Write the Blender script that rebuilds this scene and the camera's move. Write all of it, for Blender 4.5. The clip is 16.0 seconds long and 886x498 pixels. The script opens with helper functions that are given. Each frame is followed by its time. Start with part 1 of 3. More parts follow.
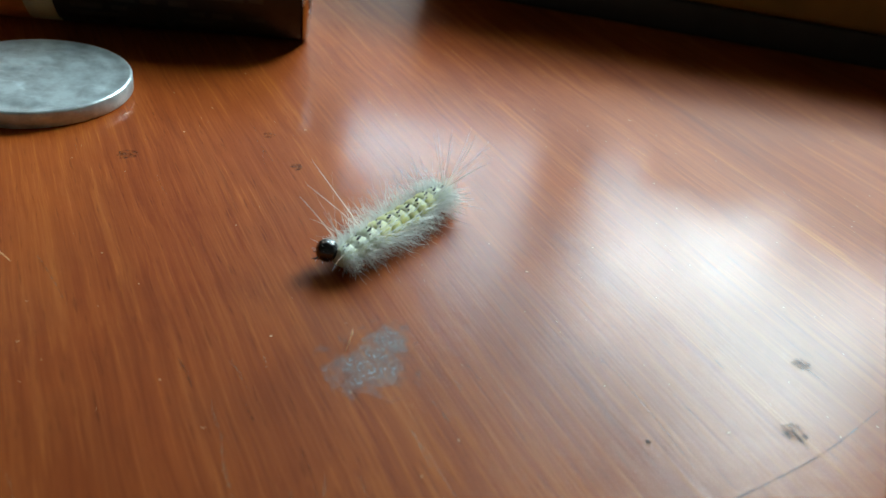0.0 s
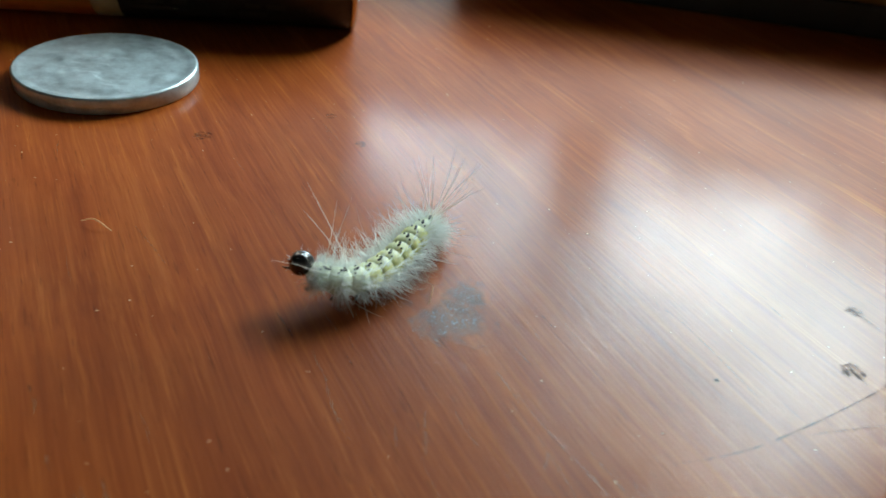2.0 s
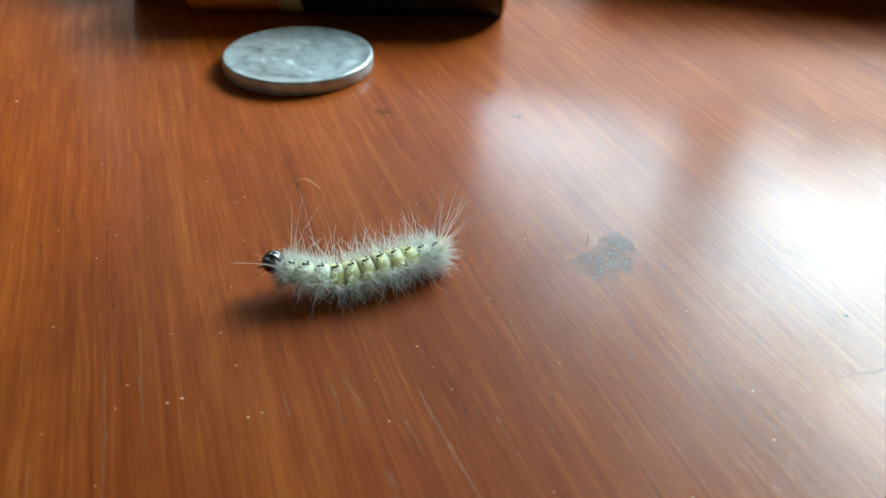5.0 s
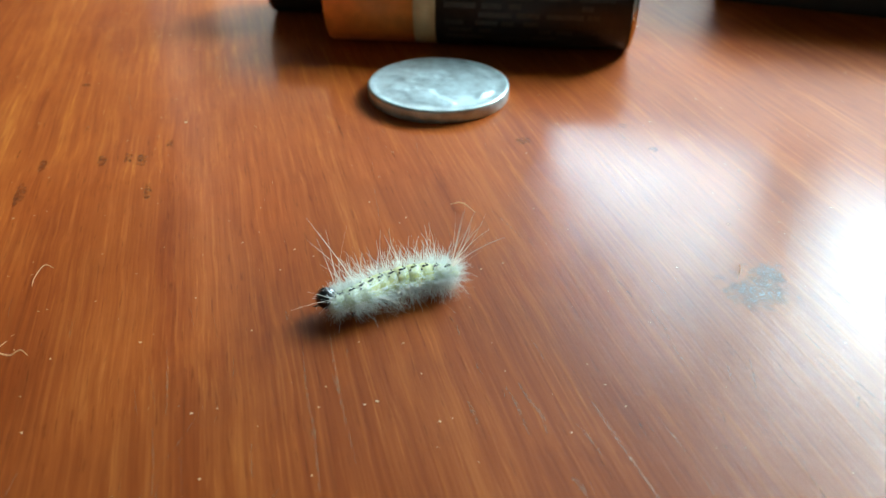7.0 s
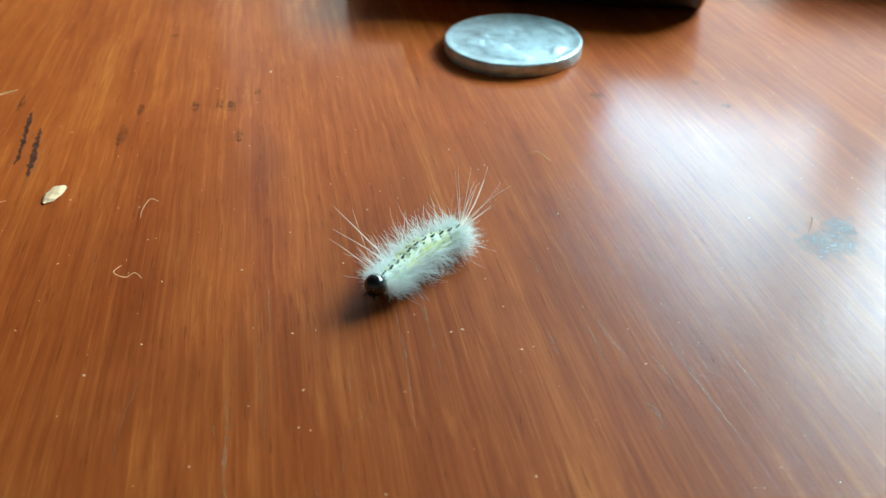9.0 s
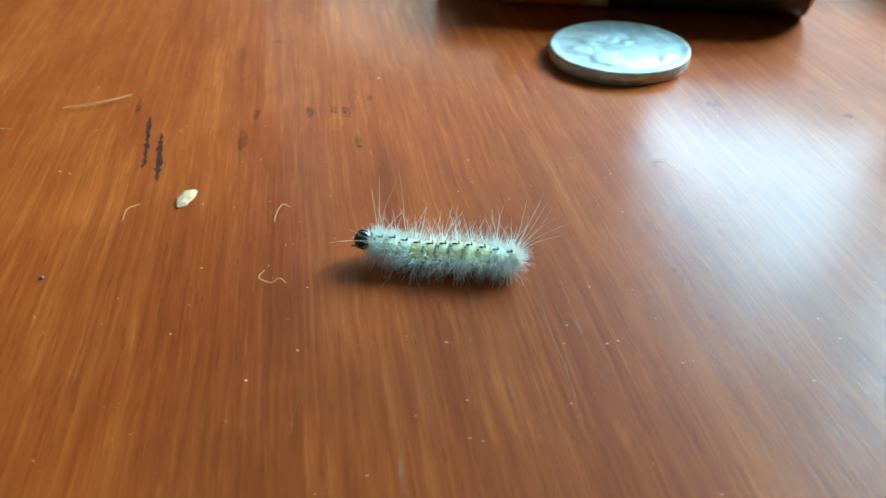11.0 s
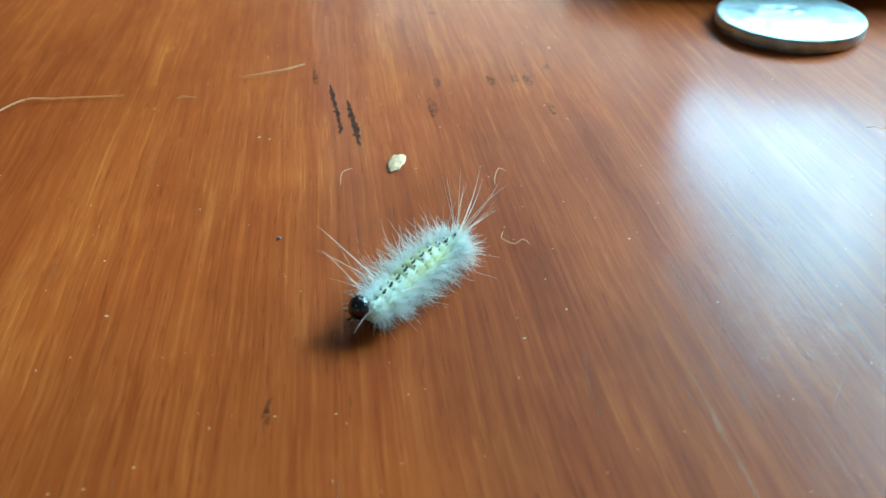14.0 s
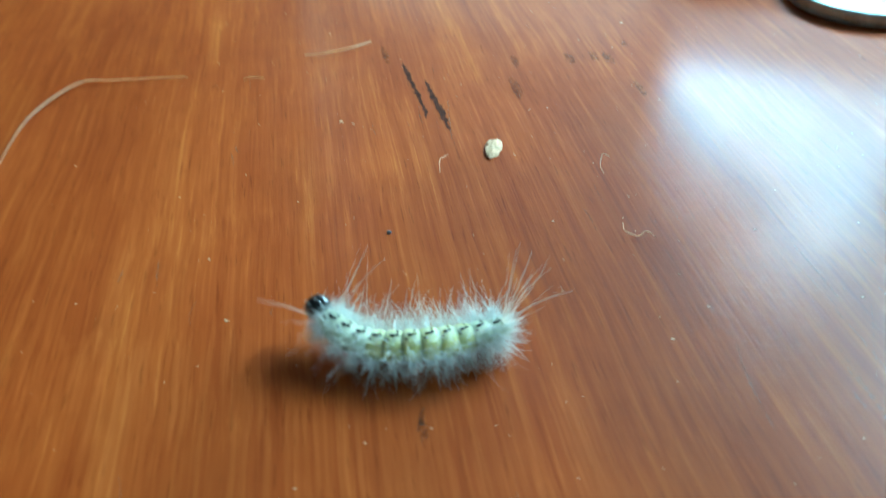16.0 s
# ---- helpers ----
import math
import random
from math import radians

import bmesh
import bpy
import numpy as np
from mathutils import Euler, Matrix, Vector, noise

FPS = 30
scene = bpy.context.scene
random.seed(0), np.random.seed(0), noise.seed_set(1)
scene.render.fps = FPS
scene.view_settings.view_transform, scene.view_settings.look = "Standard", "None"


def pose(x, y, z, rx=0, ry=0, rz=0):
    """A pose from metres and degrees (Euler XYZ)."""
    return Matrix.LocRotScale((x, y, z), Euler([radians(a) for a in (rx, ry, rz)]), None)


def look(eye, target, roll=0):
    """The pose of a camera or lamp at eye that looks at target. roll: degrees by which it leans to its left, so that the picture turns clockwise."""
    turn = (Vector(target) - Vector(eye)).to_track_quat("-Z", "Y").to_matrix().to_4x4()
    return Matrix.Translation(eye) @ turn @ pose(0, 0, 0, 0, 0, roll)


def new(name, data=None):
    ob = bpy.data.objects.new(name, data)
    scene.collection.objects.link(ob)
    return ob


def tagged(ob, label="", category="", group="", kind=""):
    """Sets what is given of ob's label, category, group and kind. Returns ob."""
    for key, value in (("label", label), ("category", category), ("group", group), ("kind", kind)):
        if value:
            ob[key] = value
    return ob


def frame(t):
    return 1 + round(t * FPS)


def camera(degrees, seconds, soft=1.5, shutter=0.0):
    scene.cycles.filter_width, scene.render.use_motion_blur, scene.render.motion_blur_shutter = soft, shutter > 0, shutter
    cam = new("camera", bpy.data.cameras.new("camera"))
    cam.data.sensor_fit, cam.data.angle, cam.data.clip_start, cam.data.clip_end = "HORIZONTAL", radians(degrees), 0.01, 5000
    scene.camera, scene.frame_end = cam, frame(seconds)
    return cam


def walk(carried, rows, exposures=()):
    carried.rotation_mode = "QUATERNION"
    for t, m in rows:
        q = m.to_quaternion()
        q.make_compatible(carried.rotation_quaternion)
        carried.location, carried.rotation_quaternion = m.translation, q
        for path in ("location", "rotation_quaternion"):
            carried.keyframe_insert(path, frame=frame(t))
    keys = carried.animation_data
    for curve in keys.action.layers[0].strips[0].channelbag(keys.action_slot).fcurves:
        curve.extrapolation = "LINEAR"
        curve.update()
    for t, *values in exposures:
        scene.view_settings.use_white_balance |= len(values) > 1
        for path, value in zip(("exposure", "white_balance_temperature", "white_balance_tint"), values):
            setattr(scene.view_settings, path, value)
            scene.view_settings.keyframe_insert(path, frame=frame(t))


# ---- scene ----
SECONDS = 16.0
cam = camera(59.04, SECONDS, 1.3, 0.4)
cam.data.dof.use_dof = True
cam.data.dof.focus_distance = 0.078
cam.data.dof.aperture_fstop = 42


def held(x, y, z, yaw, pitch, roll):
    """A camera pose from centimetres, heading, tilt and lean."""
    return pose(x / 100, y / 100, z / 100, 0, 0, yaw) @ pose(0, 0, 0, 90 + pitch) @ pose(0, 0, 0, 0, 0, roll)


PATH = [
    (0, 1.450, -10.715, 4.213, -16.93, -34.21, 9.21),
    (0.5, 1.216, -10.887, 4.273, -17.74, -34.00, 8.08),
    (1, 1.073, -10.840, 4.071, -16.79, -34.49, 7.26),
    (1.5, 0.945, -10.983, 4.087, -16.54, -34.52, 7.24),
    (2, 0.845, -11.157, 4.115, -15.69, -34.30, 7.09),
    (2.5, 0.682, -11.337, 4.176, -13.92, -33.69, 6.44),
    (3, 0.573, -11.595, 4.293, -12.09, -33.46, 5.30),
    (3.5, 0.472, -11.818, 4.261, -10.71, -34.53, 4.82),
    (4, 0.340, -11.960, 4.289, -9.55, -35.37, 4.26),
    (4.2, 0.351, -12.032, 4.322, -8.66, -35.75, 3.62),
    (6.3, -0.588, -12.471, 4.753, -2.63, -35.35, 1.15),
    (6.5, -0.733, -12.489, 4.766, -2.51, -34.83, 1.45),
    (7, -0.847, -12.634, 4.749, -0.06, -34.26, 0.67),
    (7.5, -0.901, -12.910, 4.627, 1.33, -34.50, 1.05),
    (8, -1.108, -13.187, 4.576, 3.10, -35.13, 0.71),
    (8.2, -1.136, -13.210, 4.627, 3.52, -36.09, 0.40),
    (10.3, -1.521, -12.998, 4.812, 5.37, -36.78, -0.69),
    (10.5, -1.701, -13.021, 4.776, 6.33, -36.41, -0.96),
    (11, -2.325, -13.172, 4.762, 6.61, -36.21, -0.72),
    (11.5, -2.823, -13.082, 4.725, 5.50, -34.12, -0.26),
    (12, -3.174, -13.228, 4.564, 7.39, -35.17, -1.36),
    (12.5, -3.498, -13.337, 4.538, 8.05, -35.23, -1.31),
    (13, -3.816, -13.337, 4.537, 8.48, -35.77, -1.77),
    (13.5, -4.176, -13.377, 4.484, 8.39, -36.09, -1.68),
    (14, -4.467, -13.498, 4.441, 8.48, -36.55, -1.59),
    (14.5, -4.777, -13.530, 4.372, 7.04, -38.18, -1.44),
    (15, -4.997, -13.682, 4.414, 7.31, -38.58, -1.30),
    (15.5, -5.196, -13.674, 4.523, 10.56, -38.54, -4.15),
    (15.8, -5.577, -13.501, 4.557, 8.83, -36.87, -3.23),
    (16, -5.830, -13.232, 4.479, 6.42, -39.14, -0.98),
]
EXPOSURES = [(0.0, 0.40, 6550, 9), (4.2, 0.54, 6550, 9), (6.3, 1.06, 6300, 5), (8.2, 1.12, 5950, 1), (10.3, 1.15, 5400, -8), (16.0, 1.15, 4900, -13)]
walk(cam, [(t, held(*p)) for t, *p in PATH], EXPOSURES)

# ---- light ----
WINDOW_AZ = 20.0
world = bpy.data.worlds.new("world")
scene.world = world
world.use_nodes = True
sky = world.node_tree.nodes.new("ShaderNodeTexSky")
sky.sky_type = "NISHITA"
sky.sun_disc = False
sky.sun_elevation = radians(6)
sky.sun_rotation = radians(WINDOW_AZ)
world.node_tree.links.new(sky.outputs[0], world.node_tree.nodes["Background"].inputs[0])
world.node_tree.nodes["Background"].inputs[1].default_value = 0.05

ROOM = pose(0, 0, 0, 0, 0, -WINDOW_AZ)  # +y of the room points at the window
WALL_Y = 0.38
SPOT = ROOM.inverted() @ Vector((0.02, -0.05, 0))  # where the bearings are taken from
WIN_X0, WIN_X1, WIN_Z0, WIN_Z1 = -0.45, 0.46, 0.06, 0.64


def pane(name, az0, az1, el0, el1, radiance, color, depth=0.12):
    """Daylight or fill in one part of the window's opening, given by its bearings from the table."""
    d = WALL_Y + depth
    run = d - SPOT.y
    xs = [SPOT.x + run * math.tan(radians(a - WINDOW_AZ)) for a in (az0, az1)]
    zs = [run * math.tan(radians(e)) / math.cos(radians((az0 + az1) / 2 - WINDOW_AZ)) for e in (el0, el1)]
    lamp = bpy.data.lights.new(name, "AREA")
    lamp.shape = "RECTANGLE"
    lamp.size, lamp.size_y = xs[1] - xs[0], zs[1] - zs[0]
    lamp.energy, lamp.color = radiance * math.pi * lamp.size * lamp.size_y, color
    ob = new(name, lamp)
    mid = (sum(xs) / 2, d, sum(zs) / 2)
    ob.matrix_world = ROOM @ look(mid, (mid[0], 0, mid[2]))


SKY_BLUE, SKY_WHITE = (0.64, 0.88, 1.0), (0.74, 0.94, 1.0)
# added warm fill low on the left, with no known source
pane("warm_fill", -30, 5, 5, 22, 2.0, (1.0, 0.90, 0.78), 0.60)
pane("daylight_pane", 8.0, 20.5, 25, 29, 27, SKY_BLUE, 0.60)
pane("daylight_pane", 10.5, 20.5, 29.2, 33, 20, SKY_BLUE, 0.60)
pane("daylight_pane", 18, 33, 33.2, 39, 21, SKY_BLUE, 0.60)
pane("daylight_pane", 20.7, 33, 25, 33, 21, SKY_BLUE, 0.60)
pane("daylight_pane", 28, 37, 39.2, 46, 17, SKY_BLUE, 0.60)
pane("daylight_core", 33.5, 46, 26.5, 34.5, 47, SKY_WHITE, 0.16)
pane("daylight_pane", 46.2, 64, 26, 46, 37, SKY_WHITE, 0.16)
pane("daylight_pane", 42, 46, 34.7, 42, 26, SKY_WHITE, 0.16)


# ---- materials ----
def material(name):
    m = bpy.data.materials.new(name)
    m.use_nodes = True
    nt = m.node_tree
    return m, nt, nt.nodes["Principled BSDF"]


def link(nt, a, b):
    nt.links.new(a, b)


def coords(nt, kind="Object", scale=(1, 1, 1), rot=0.0):
    tc = nt.nodes.new("ShaderNodeTexCoord")
    turn = nt.nodes.new("ShaderNodeMapping")
    turn.inputs["Rotation"].default_value = (0, 0, radians(rot))
    stretch = nt.nodes.new("ShaderNodeMapping")
    stretch.inputs["Scale"].default_value = scale
    link(nt, tc.outputs[kind], turn.inputs[0])
    link(nt, turn.outputs[0], stretch.inputs[0])
    return stretch.outputs[0]


def noise_node(nt, vec, scale=1.0, detail=4.0, rough=0.55):
    n = nt.nodes.new("ShaderNodeTexNoise")
    n.inputs["Scale"].default_value = scale
    n.inputs["Detail"].default_value = detail
    n.inputs["Roughness"].default_value = rough
    link(nt, vec, n.inputs["Vector"])
    return n.outputs["Fac"]


def ramp(nt, fac, stops):
    r = nt.nodes.new("ShaderNodeValToRGB")
    els = r.color_ramp.elements
    while len(els) < len(stops):
        els.new(0.5)
    for e, (p, c) in zip(els, stops):
        e.position = p
        e.color = (*c, 1) if len(c) == 3 else c
    link(nt, fac, r.inputs[0])
    return r.outputs[0]


def mix(nt, fac, a, b, mode="MIX"):
    n = nt.nodes.new("ShaderNodeMix")
    n.data_type, n.blend_type = "RGBA", mode
    for sock, v in ((n.inputs[0], fac), (n.inputs[6], a), (n.inputs[7], b)):
        if isinstance(v, (int, float)):
            sock.default_value = v
        elif isinstance(v, tuple):
            sock.default_value = (*v, 1)
        else:
            link(nt, v, sock)
    return n.outputs[2]


def calc(nt, op, a, b=0.0):
    n = nt.nodes.new("ShaderNodeMath")
    n.operation = op
    for sock, v in zip(n.inputs, (a, b)):
        if isinstance(v, (int, float)):
            sock.default_value = v
        else:
            link(nt, v, sock)
    return n.outputs[0]


def bump(nt, height, strength, distance):
    b = nt.nodes.new("ShaderNodeBump")
    b.inputs["Strength"].default_value = strength
    b.inputs["Distance"].default_value = distance
    link(nt, height, b.inputs["Height"])
    return b.outputs[0]


GRAIN = -15.5


def wood_material():
    m, nt, p = material("varnished_wood")
    warp = nt.nodes.new("ShaderNodeTexNoise")
    warp.inputs["Scale"].default_value, warp.inputs["Detail"].default_value = 55, 2
    link(nt, coords(nt), warp.inputs["Vector"])

    def grain(sx, sy, bend, detail=4, rough=0.55):
        """Noise drawn out along the grain; bend lets the streaks wander."""
        add = nt.nodes.new("ShaderNodeVectorMath")
        add.operation = "MULTIPLY_ADD"
        link(nt, warp.outputs["Color"], add.inputs[0])
        add.inputs[1].default_value = (bend, bend, 0)
        link(nt, coords(nt, scale=(sx, sy, 100), rot=GRAIN), add.inputs[2])
        return noise_node(nt, add.outputs[0], 1, detail, rough)

    fine = grain(2600, 75, 0.9, 4, 0.62)
    mid = grain(820, 26, 1.5, 5, 0.64)
    broad = grain(90, 7, 0.8, 5, 0.58)
    pores = grain(3600, 230, 1.0, 3, 0.5)
    dashes = grain(3300, 120, 1.0, 3, 0.55)
    cloud = noise_node(nt, coords(nt, scale=(45, 28, 30), rot=GRAIN), 1, 4, 0.55)
    blend = calc(nt, "ADD", calc(nt, "MULTIPLY", fine, 0.27), calc(nt, "ADD", calc(nt, "MULTIPLY", mid, 0.36), calc(nt, "MULTIPLY", broad, 0.37)))
    base = ramp(nt, blend, [(0.36, (0.225, 0.038, 0.0055)), (0.45, (0.310, 0.057, 0.0080)), (0.54, (0.375, 0.079, 0.0112)), (0.66, (0.48, 0.125, 0.022))])
    dark = ramp(nt, pores, [(0.31, (0.35, 0.26, 0.22)), (0.38, (1, 1, 1))])
    col = mix(nt, 0.40, base, dark, "MULTIPLY")
    light = ramp(nt, dashes, [(0.58, (1, 1, 1)), (0.68, (1.6, 2.1, 2.3))])
    col = mix(nt, 0.28, col, light, "MULTIPLY")
    streaks = grain(1250, 32, 1.5, 4, 0.62)
    gold = ramp(nt, streaks, [(0.54, (1, 1, 1)), (0.63, (1.30, 1.62, 1.8))])
    col = mix(nt, 0.52, col, gold, "MULTIPLY")
    bands = ramp(nt, grain(430, 13, 1.2, 5, 0.62), [(0.53, (1, 1, 1)), (0.62, (1.25, 1.45, 1.45))])
    col = mix(nt, 0.4, col, bands, "MULTIPLY")
    tone = ramp(nt, cloud, [(0.36, (0.84, 0.76, 0.70)), (0.62, (1.10, 1.13, 1.12))])
    col = mix(nt, 0.8, col, tone, "MULTIPLY")
    # dull rubbed varnish on the near side; its darker tint paints in dimmer light
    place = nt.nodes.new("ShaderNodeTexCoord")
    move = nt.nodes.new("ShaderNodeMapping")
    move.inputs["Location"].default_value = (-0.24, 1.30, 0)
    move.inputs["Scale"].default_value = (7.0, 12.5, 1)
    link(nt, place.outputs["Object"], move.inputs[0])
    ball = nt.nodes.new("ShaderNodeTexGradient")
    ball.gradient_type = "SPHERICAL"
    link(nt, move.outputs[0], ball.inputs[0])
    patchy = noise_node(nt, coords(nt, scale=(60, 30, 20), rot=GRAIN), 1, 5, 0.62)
    rubbed_shaded = ramp(nt, calc(nt, "ADD", ball.outputs[1], calc(nt, "MULTIPLY", calc(nt, "SUBTRACT", patchy, 0.5), 0.7)), [(0.08, (0, 0, 0)), (0.50, (1, 1, 1))])
    col = mix(nt, calc(nt, "MULTIPLY", rubbed_shaded, 0.85), col, mix(nt, 1.0, col, (0.56, 0.58, 0.72), "MULTIPLY"))
    link(nt, col, p.inputs["Base Color"])
    peel = noise_node(nt, coords(nt, scale=(620, 420, 100), rot=GRAIN), 1, 4, 0.6)
    smear = noise_node(nt, coords(nt, scale=(60, 40, 30), rot=30), 1, 5, 0.6)
    relief = calc(nt, "ADD", calc(nt, "MULTIPLY", fine, 0.5), calc(nt, "ADD", calc(nt, "MULTIPLY", mid, 0.4), calc(nt, "MULTIPLY", pores, 0.25)))
    gloss = calc(nt, "ADD", relief, calc(nt, "MULTIPLY", peel, 0.5))
    link(nt, bump(nt, gloss, 0.30, 0.00012), p.inputs["Normal"])
    pebble = noise_node(nt, coords(nt, scale=(1050, 800, 100), rot=GRAIN), 1, 5, 0.66)
    ridges = calc(nt, "MULTIPLY", grain(500, 110, 1.6, 4, 0.6), 0.6)
    skin = calc(nt, "ADD", calc(nt, "MULTIPLY", calc(nt, "ADD", pebble, ridges), calc(nt, "ADD", calc(nt, "MULTIPLY", rubbed_shaded, 2.8), 0.4)), calc(nt, "MULTIPLY", fine, 0.25))
    link(nt, bump(nt, skin, 0.15, 0.00011), p.inputs["Coat Normal"])
    p.inputs["Specular IOR Level"].default_value = 0.11
    p.inputs["Specular Tint"].default_value = (1.0, 0.76, 0.55, 1)
    link(nt, calc(nt, "ADD", calc(nt, "MULTIPLY", rubbed_shaded, 0.09), 0.135), p.inputs["Coat Weight"])
    for lo, hi, sock in ((0.48, 0.58, "Roughness"), (0.095, 0.14, "Coat Roughness")):
        rr = nt.nodes.new("ShaderNodeMapRange")
        link(nt, smear, rr.inputs[0])
        rr.inputs[1].default_value, rr.inputs[2].default_value = 0.3, 0.7
        rr.inputs[3].default_value, rr.inputs[4].default_value = lo, hi
        dull = calc(nt, "MULTIPLY", rubbed_shaded, 0.05 if sock == "Coat Roughness" else 0.0)
        link(nt, calc(nt, "ADD", rr.outputs[0], dull), p.inputs[sock])
    return m


def plain(name, color, rough=0.5, metal=0.0, vary=0.12, scale=300.0, bump_d=0.0, coat=0.0, bump_scale=None):
    """A surface with mottled colour and uneven gloss."""
    m, nt, p = material(name)
    n = noise_node(nt, coords(nt), scale, 5, 0.6)
    lo, hi = tuple(c * (1 - vary) for c in color), tuple(min(1, c * (1 + vary)) for c in color)
    link(nt, ramp(nt, n, [(0.35, lo), (0.65, hi)]), p.inputs["Base Color"])
    r = nt.nodes.new("ShaderNodeMapRange")
    link(nt, noise_node(nt, coords(nt), scale * 2.7, 4, 0.6), r.inputs[0])
    r.inputs[1].default_value, r.inputs[2].default_value = 0.3, 0.7
    r.inputs[3].default_value, r.inputs[4].default_value = rough * 0.8, min(1, rough * 1.2)
    link(nt, r.outputs[0], p.inputs["Roughness"])
    p.inputs["Metallic"].default_value = metal
    p.inputs["Coat Weight"].default_value = coat
    if bump_d:
        link(nt, bump(nt, noise_node(nt, coords(nt), bump_scale or scale * 4, 4, 0.6), 0.6, bump_d), p.inputs["Normal"])
    return m


def hair_material(name, color):
    m, nt, p = material(name)
    out = nt.nodes["Material Output"]
    geo = nt.nodes.new("ShaderNodeNewGeometry")
    tint = ramp(nt, geo.outputs["Random Per Island"], [(0.0, tuple(c * 0.8 for c in color)), (1.0, tuple(min(1, c * 1.1) for c in color))])
    link(nt, tint, p.inputs["Base Color"])
    p.inputs["Roughness"].default_value = 0.4
    tr = nt.nodes.new("ShaderNodeBsdfTranslucent")
    link(nt, tint, tr.inputs[0])
    ms = nt.nodes.new("ShaderNodeMixShader")
    ms.inputs[0].default_value = 0.6
    link(nt, p.outputs[0], ms.inputs[1])
    link(nt, tr.outputs[0], ms.inputs[2])
    link(nt, ms.outputs[0], out.inputs[0])
    return m


def skin_material():
    """Pale yellow-green skin: whitish back, yellow flanks, grey-green low down."""
    m, nt, p = material("caterpillar_skin")
    tc = nt.nodes.new("ShaderNodeTexCoord")
    sep = nt.nodes.new("ShaderNodeSeparateXYZ")
    link(nt, tc.outputs["Object"], sep.inputs[0])
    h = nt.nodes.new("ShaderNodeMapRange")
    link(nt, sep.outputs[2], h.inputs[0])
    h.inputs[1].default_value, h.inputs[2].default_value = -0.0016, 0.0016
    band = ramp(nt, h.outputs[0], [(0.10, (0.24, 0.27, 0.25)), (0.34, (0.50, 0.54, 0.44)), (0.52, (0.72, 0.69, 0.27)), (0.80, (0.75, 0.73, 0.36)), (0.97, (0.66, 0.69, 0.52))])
    # dark grey-green towards both ends of each segment
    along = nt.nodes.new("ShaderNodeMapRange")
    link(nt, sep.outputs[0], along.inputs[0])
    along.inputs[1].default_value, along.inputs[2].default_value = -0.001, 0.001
    end_tone = ramp(nt, along.outputs[0], [(0.06, (0.22, 0.28, 0.26)), (0.26, (1, 1, 1)), (0.74, (1, 1, 1)), (0.94, (0.22, 0.28, 0.26))])
    band = mix(nt, 0.85, band, end_tone, "MULTIPLY")
    spots = ramp(nt, noise_node(nt, coords(nt), 1400, 4, 0.6), [(0.36, (0.62, 0.64, 0.58)), (0.60, (1.0, 1.0, 1.0))])
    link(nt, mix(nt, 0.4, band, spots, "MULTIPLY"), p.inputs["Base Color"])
    link(nt, bump(nt, noise_node(nt, coords(nt), 2500, 4, 0.6), 0.5, 0.00008), p.inputs["Normal"])
    p.inputs["Roughness"].default_value = 0.65
    p.inputs["Specular IOR Level"].default_value = 0.2
    p.inputs["Subsurface Weight"].default_value = 0.7
    p.inputs["Subsurface Radius"].default_value = (1.0, 0.9, 0.4)
    p.inputs["Subsurface Scale"].default_value = 0.0022
    return m


def fading(name, color, rough, lo, hi, scale, rot=0.0, stretch=(1, 1, 1)):
    """A thin film whose edges and inside break up by noise."""
    m, nt, p = material(name)
    p.inputs["Base Color"].default_value = (*color, 1)
    p.inputs["Roughness"].default_value = rough
    n = noise_node(nt, coords(nt, scale=stretch, rot=rot), scale, 5, 0.65)
    link(nt, ramp(nt, n, [(lo, (0, 0, 0)), (hi, (1, 1, 1))]), p.inputs["Alpha"])
    return m


WOOD = wood_material()
NICKEL = plain("coin_nickel", (0.52, 0.60, 0.61), 0.36, 0.45, 0.25, 420, 0.00006, bump_scale=1500)
BLACK_WRAP = plain("battery_black_wrap", (0.010, 0.009, 0.008), 0.5, 0.0, 0.3, 300, 0.00002)
COPPER = plain("battery_copper_wrap", (0.90, 0.31, 0.06), 0.40, 0.1, 0.12, 300, 0.00003)
GOLD = plain("battery_gold_band", (0.74, 0.62, 0.33), 0.38, 0.1, 0.12, 300, 0.00003)
STEEL = plain("battery_steel", (0.66, 0.66, 0.65), 0.24, 1.0, 0.1, 300, 0.00002)
PRINT = plain("battery_print", (0.045, 0.040, 0.032), 0.45, 0.2, 0.2, 900)
YELLOW = plain("box_yellow_card", (0.24, 0.145, 0.022), 0.55, 0.0, 0.15, 60, 0.0001)
BOX_DARK = plain("box_dark_base", (0.02, 0.014, 0.01), 0.6, 0.0, 0.2, 60)
CREAM = plain("husk_cream", (0.74, 0.47, 0.25), 0.6, 0.0, 0.15, 900, 0.0001)
DARK_MARK = plain("gouge_dark", (0.075, 0.024, 0.012), 0.85, 0.0, 0.4, 900, 0.0001)
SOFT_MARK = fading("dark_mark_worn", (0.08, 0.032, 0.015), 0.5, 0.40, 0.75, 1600)


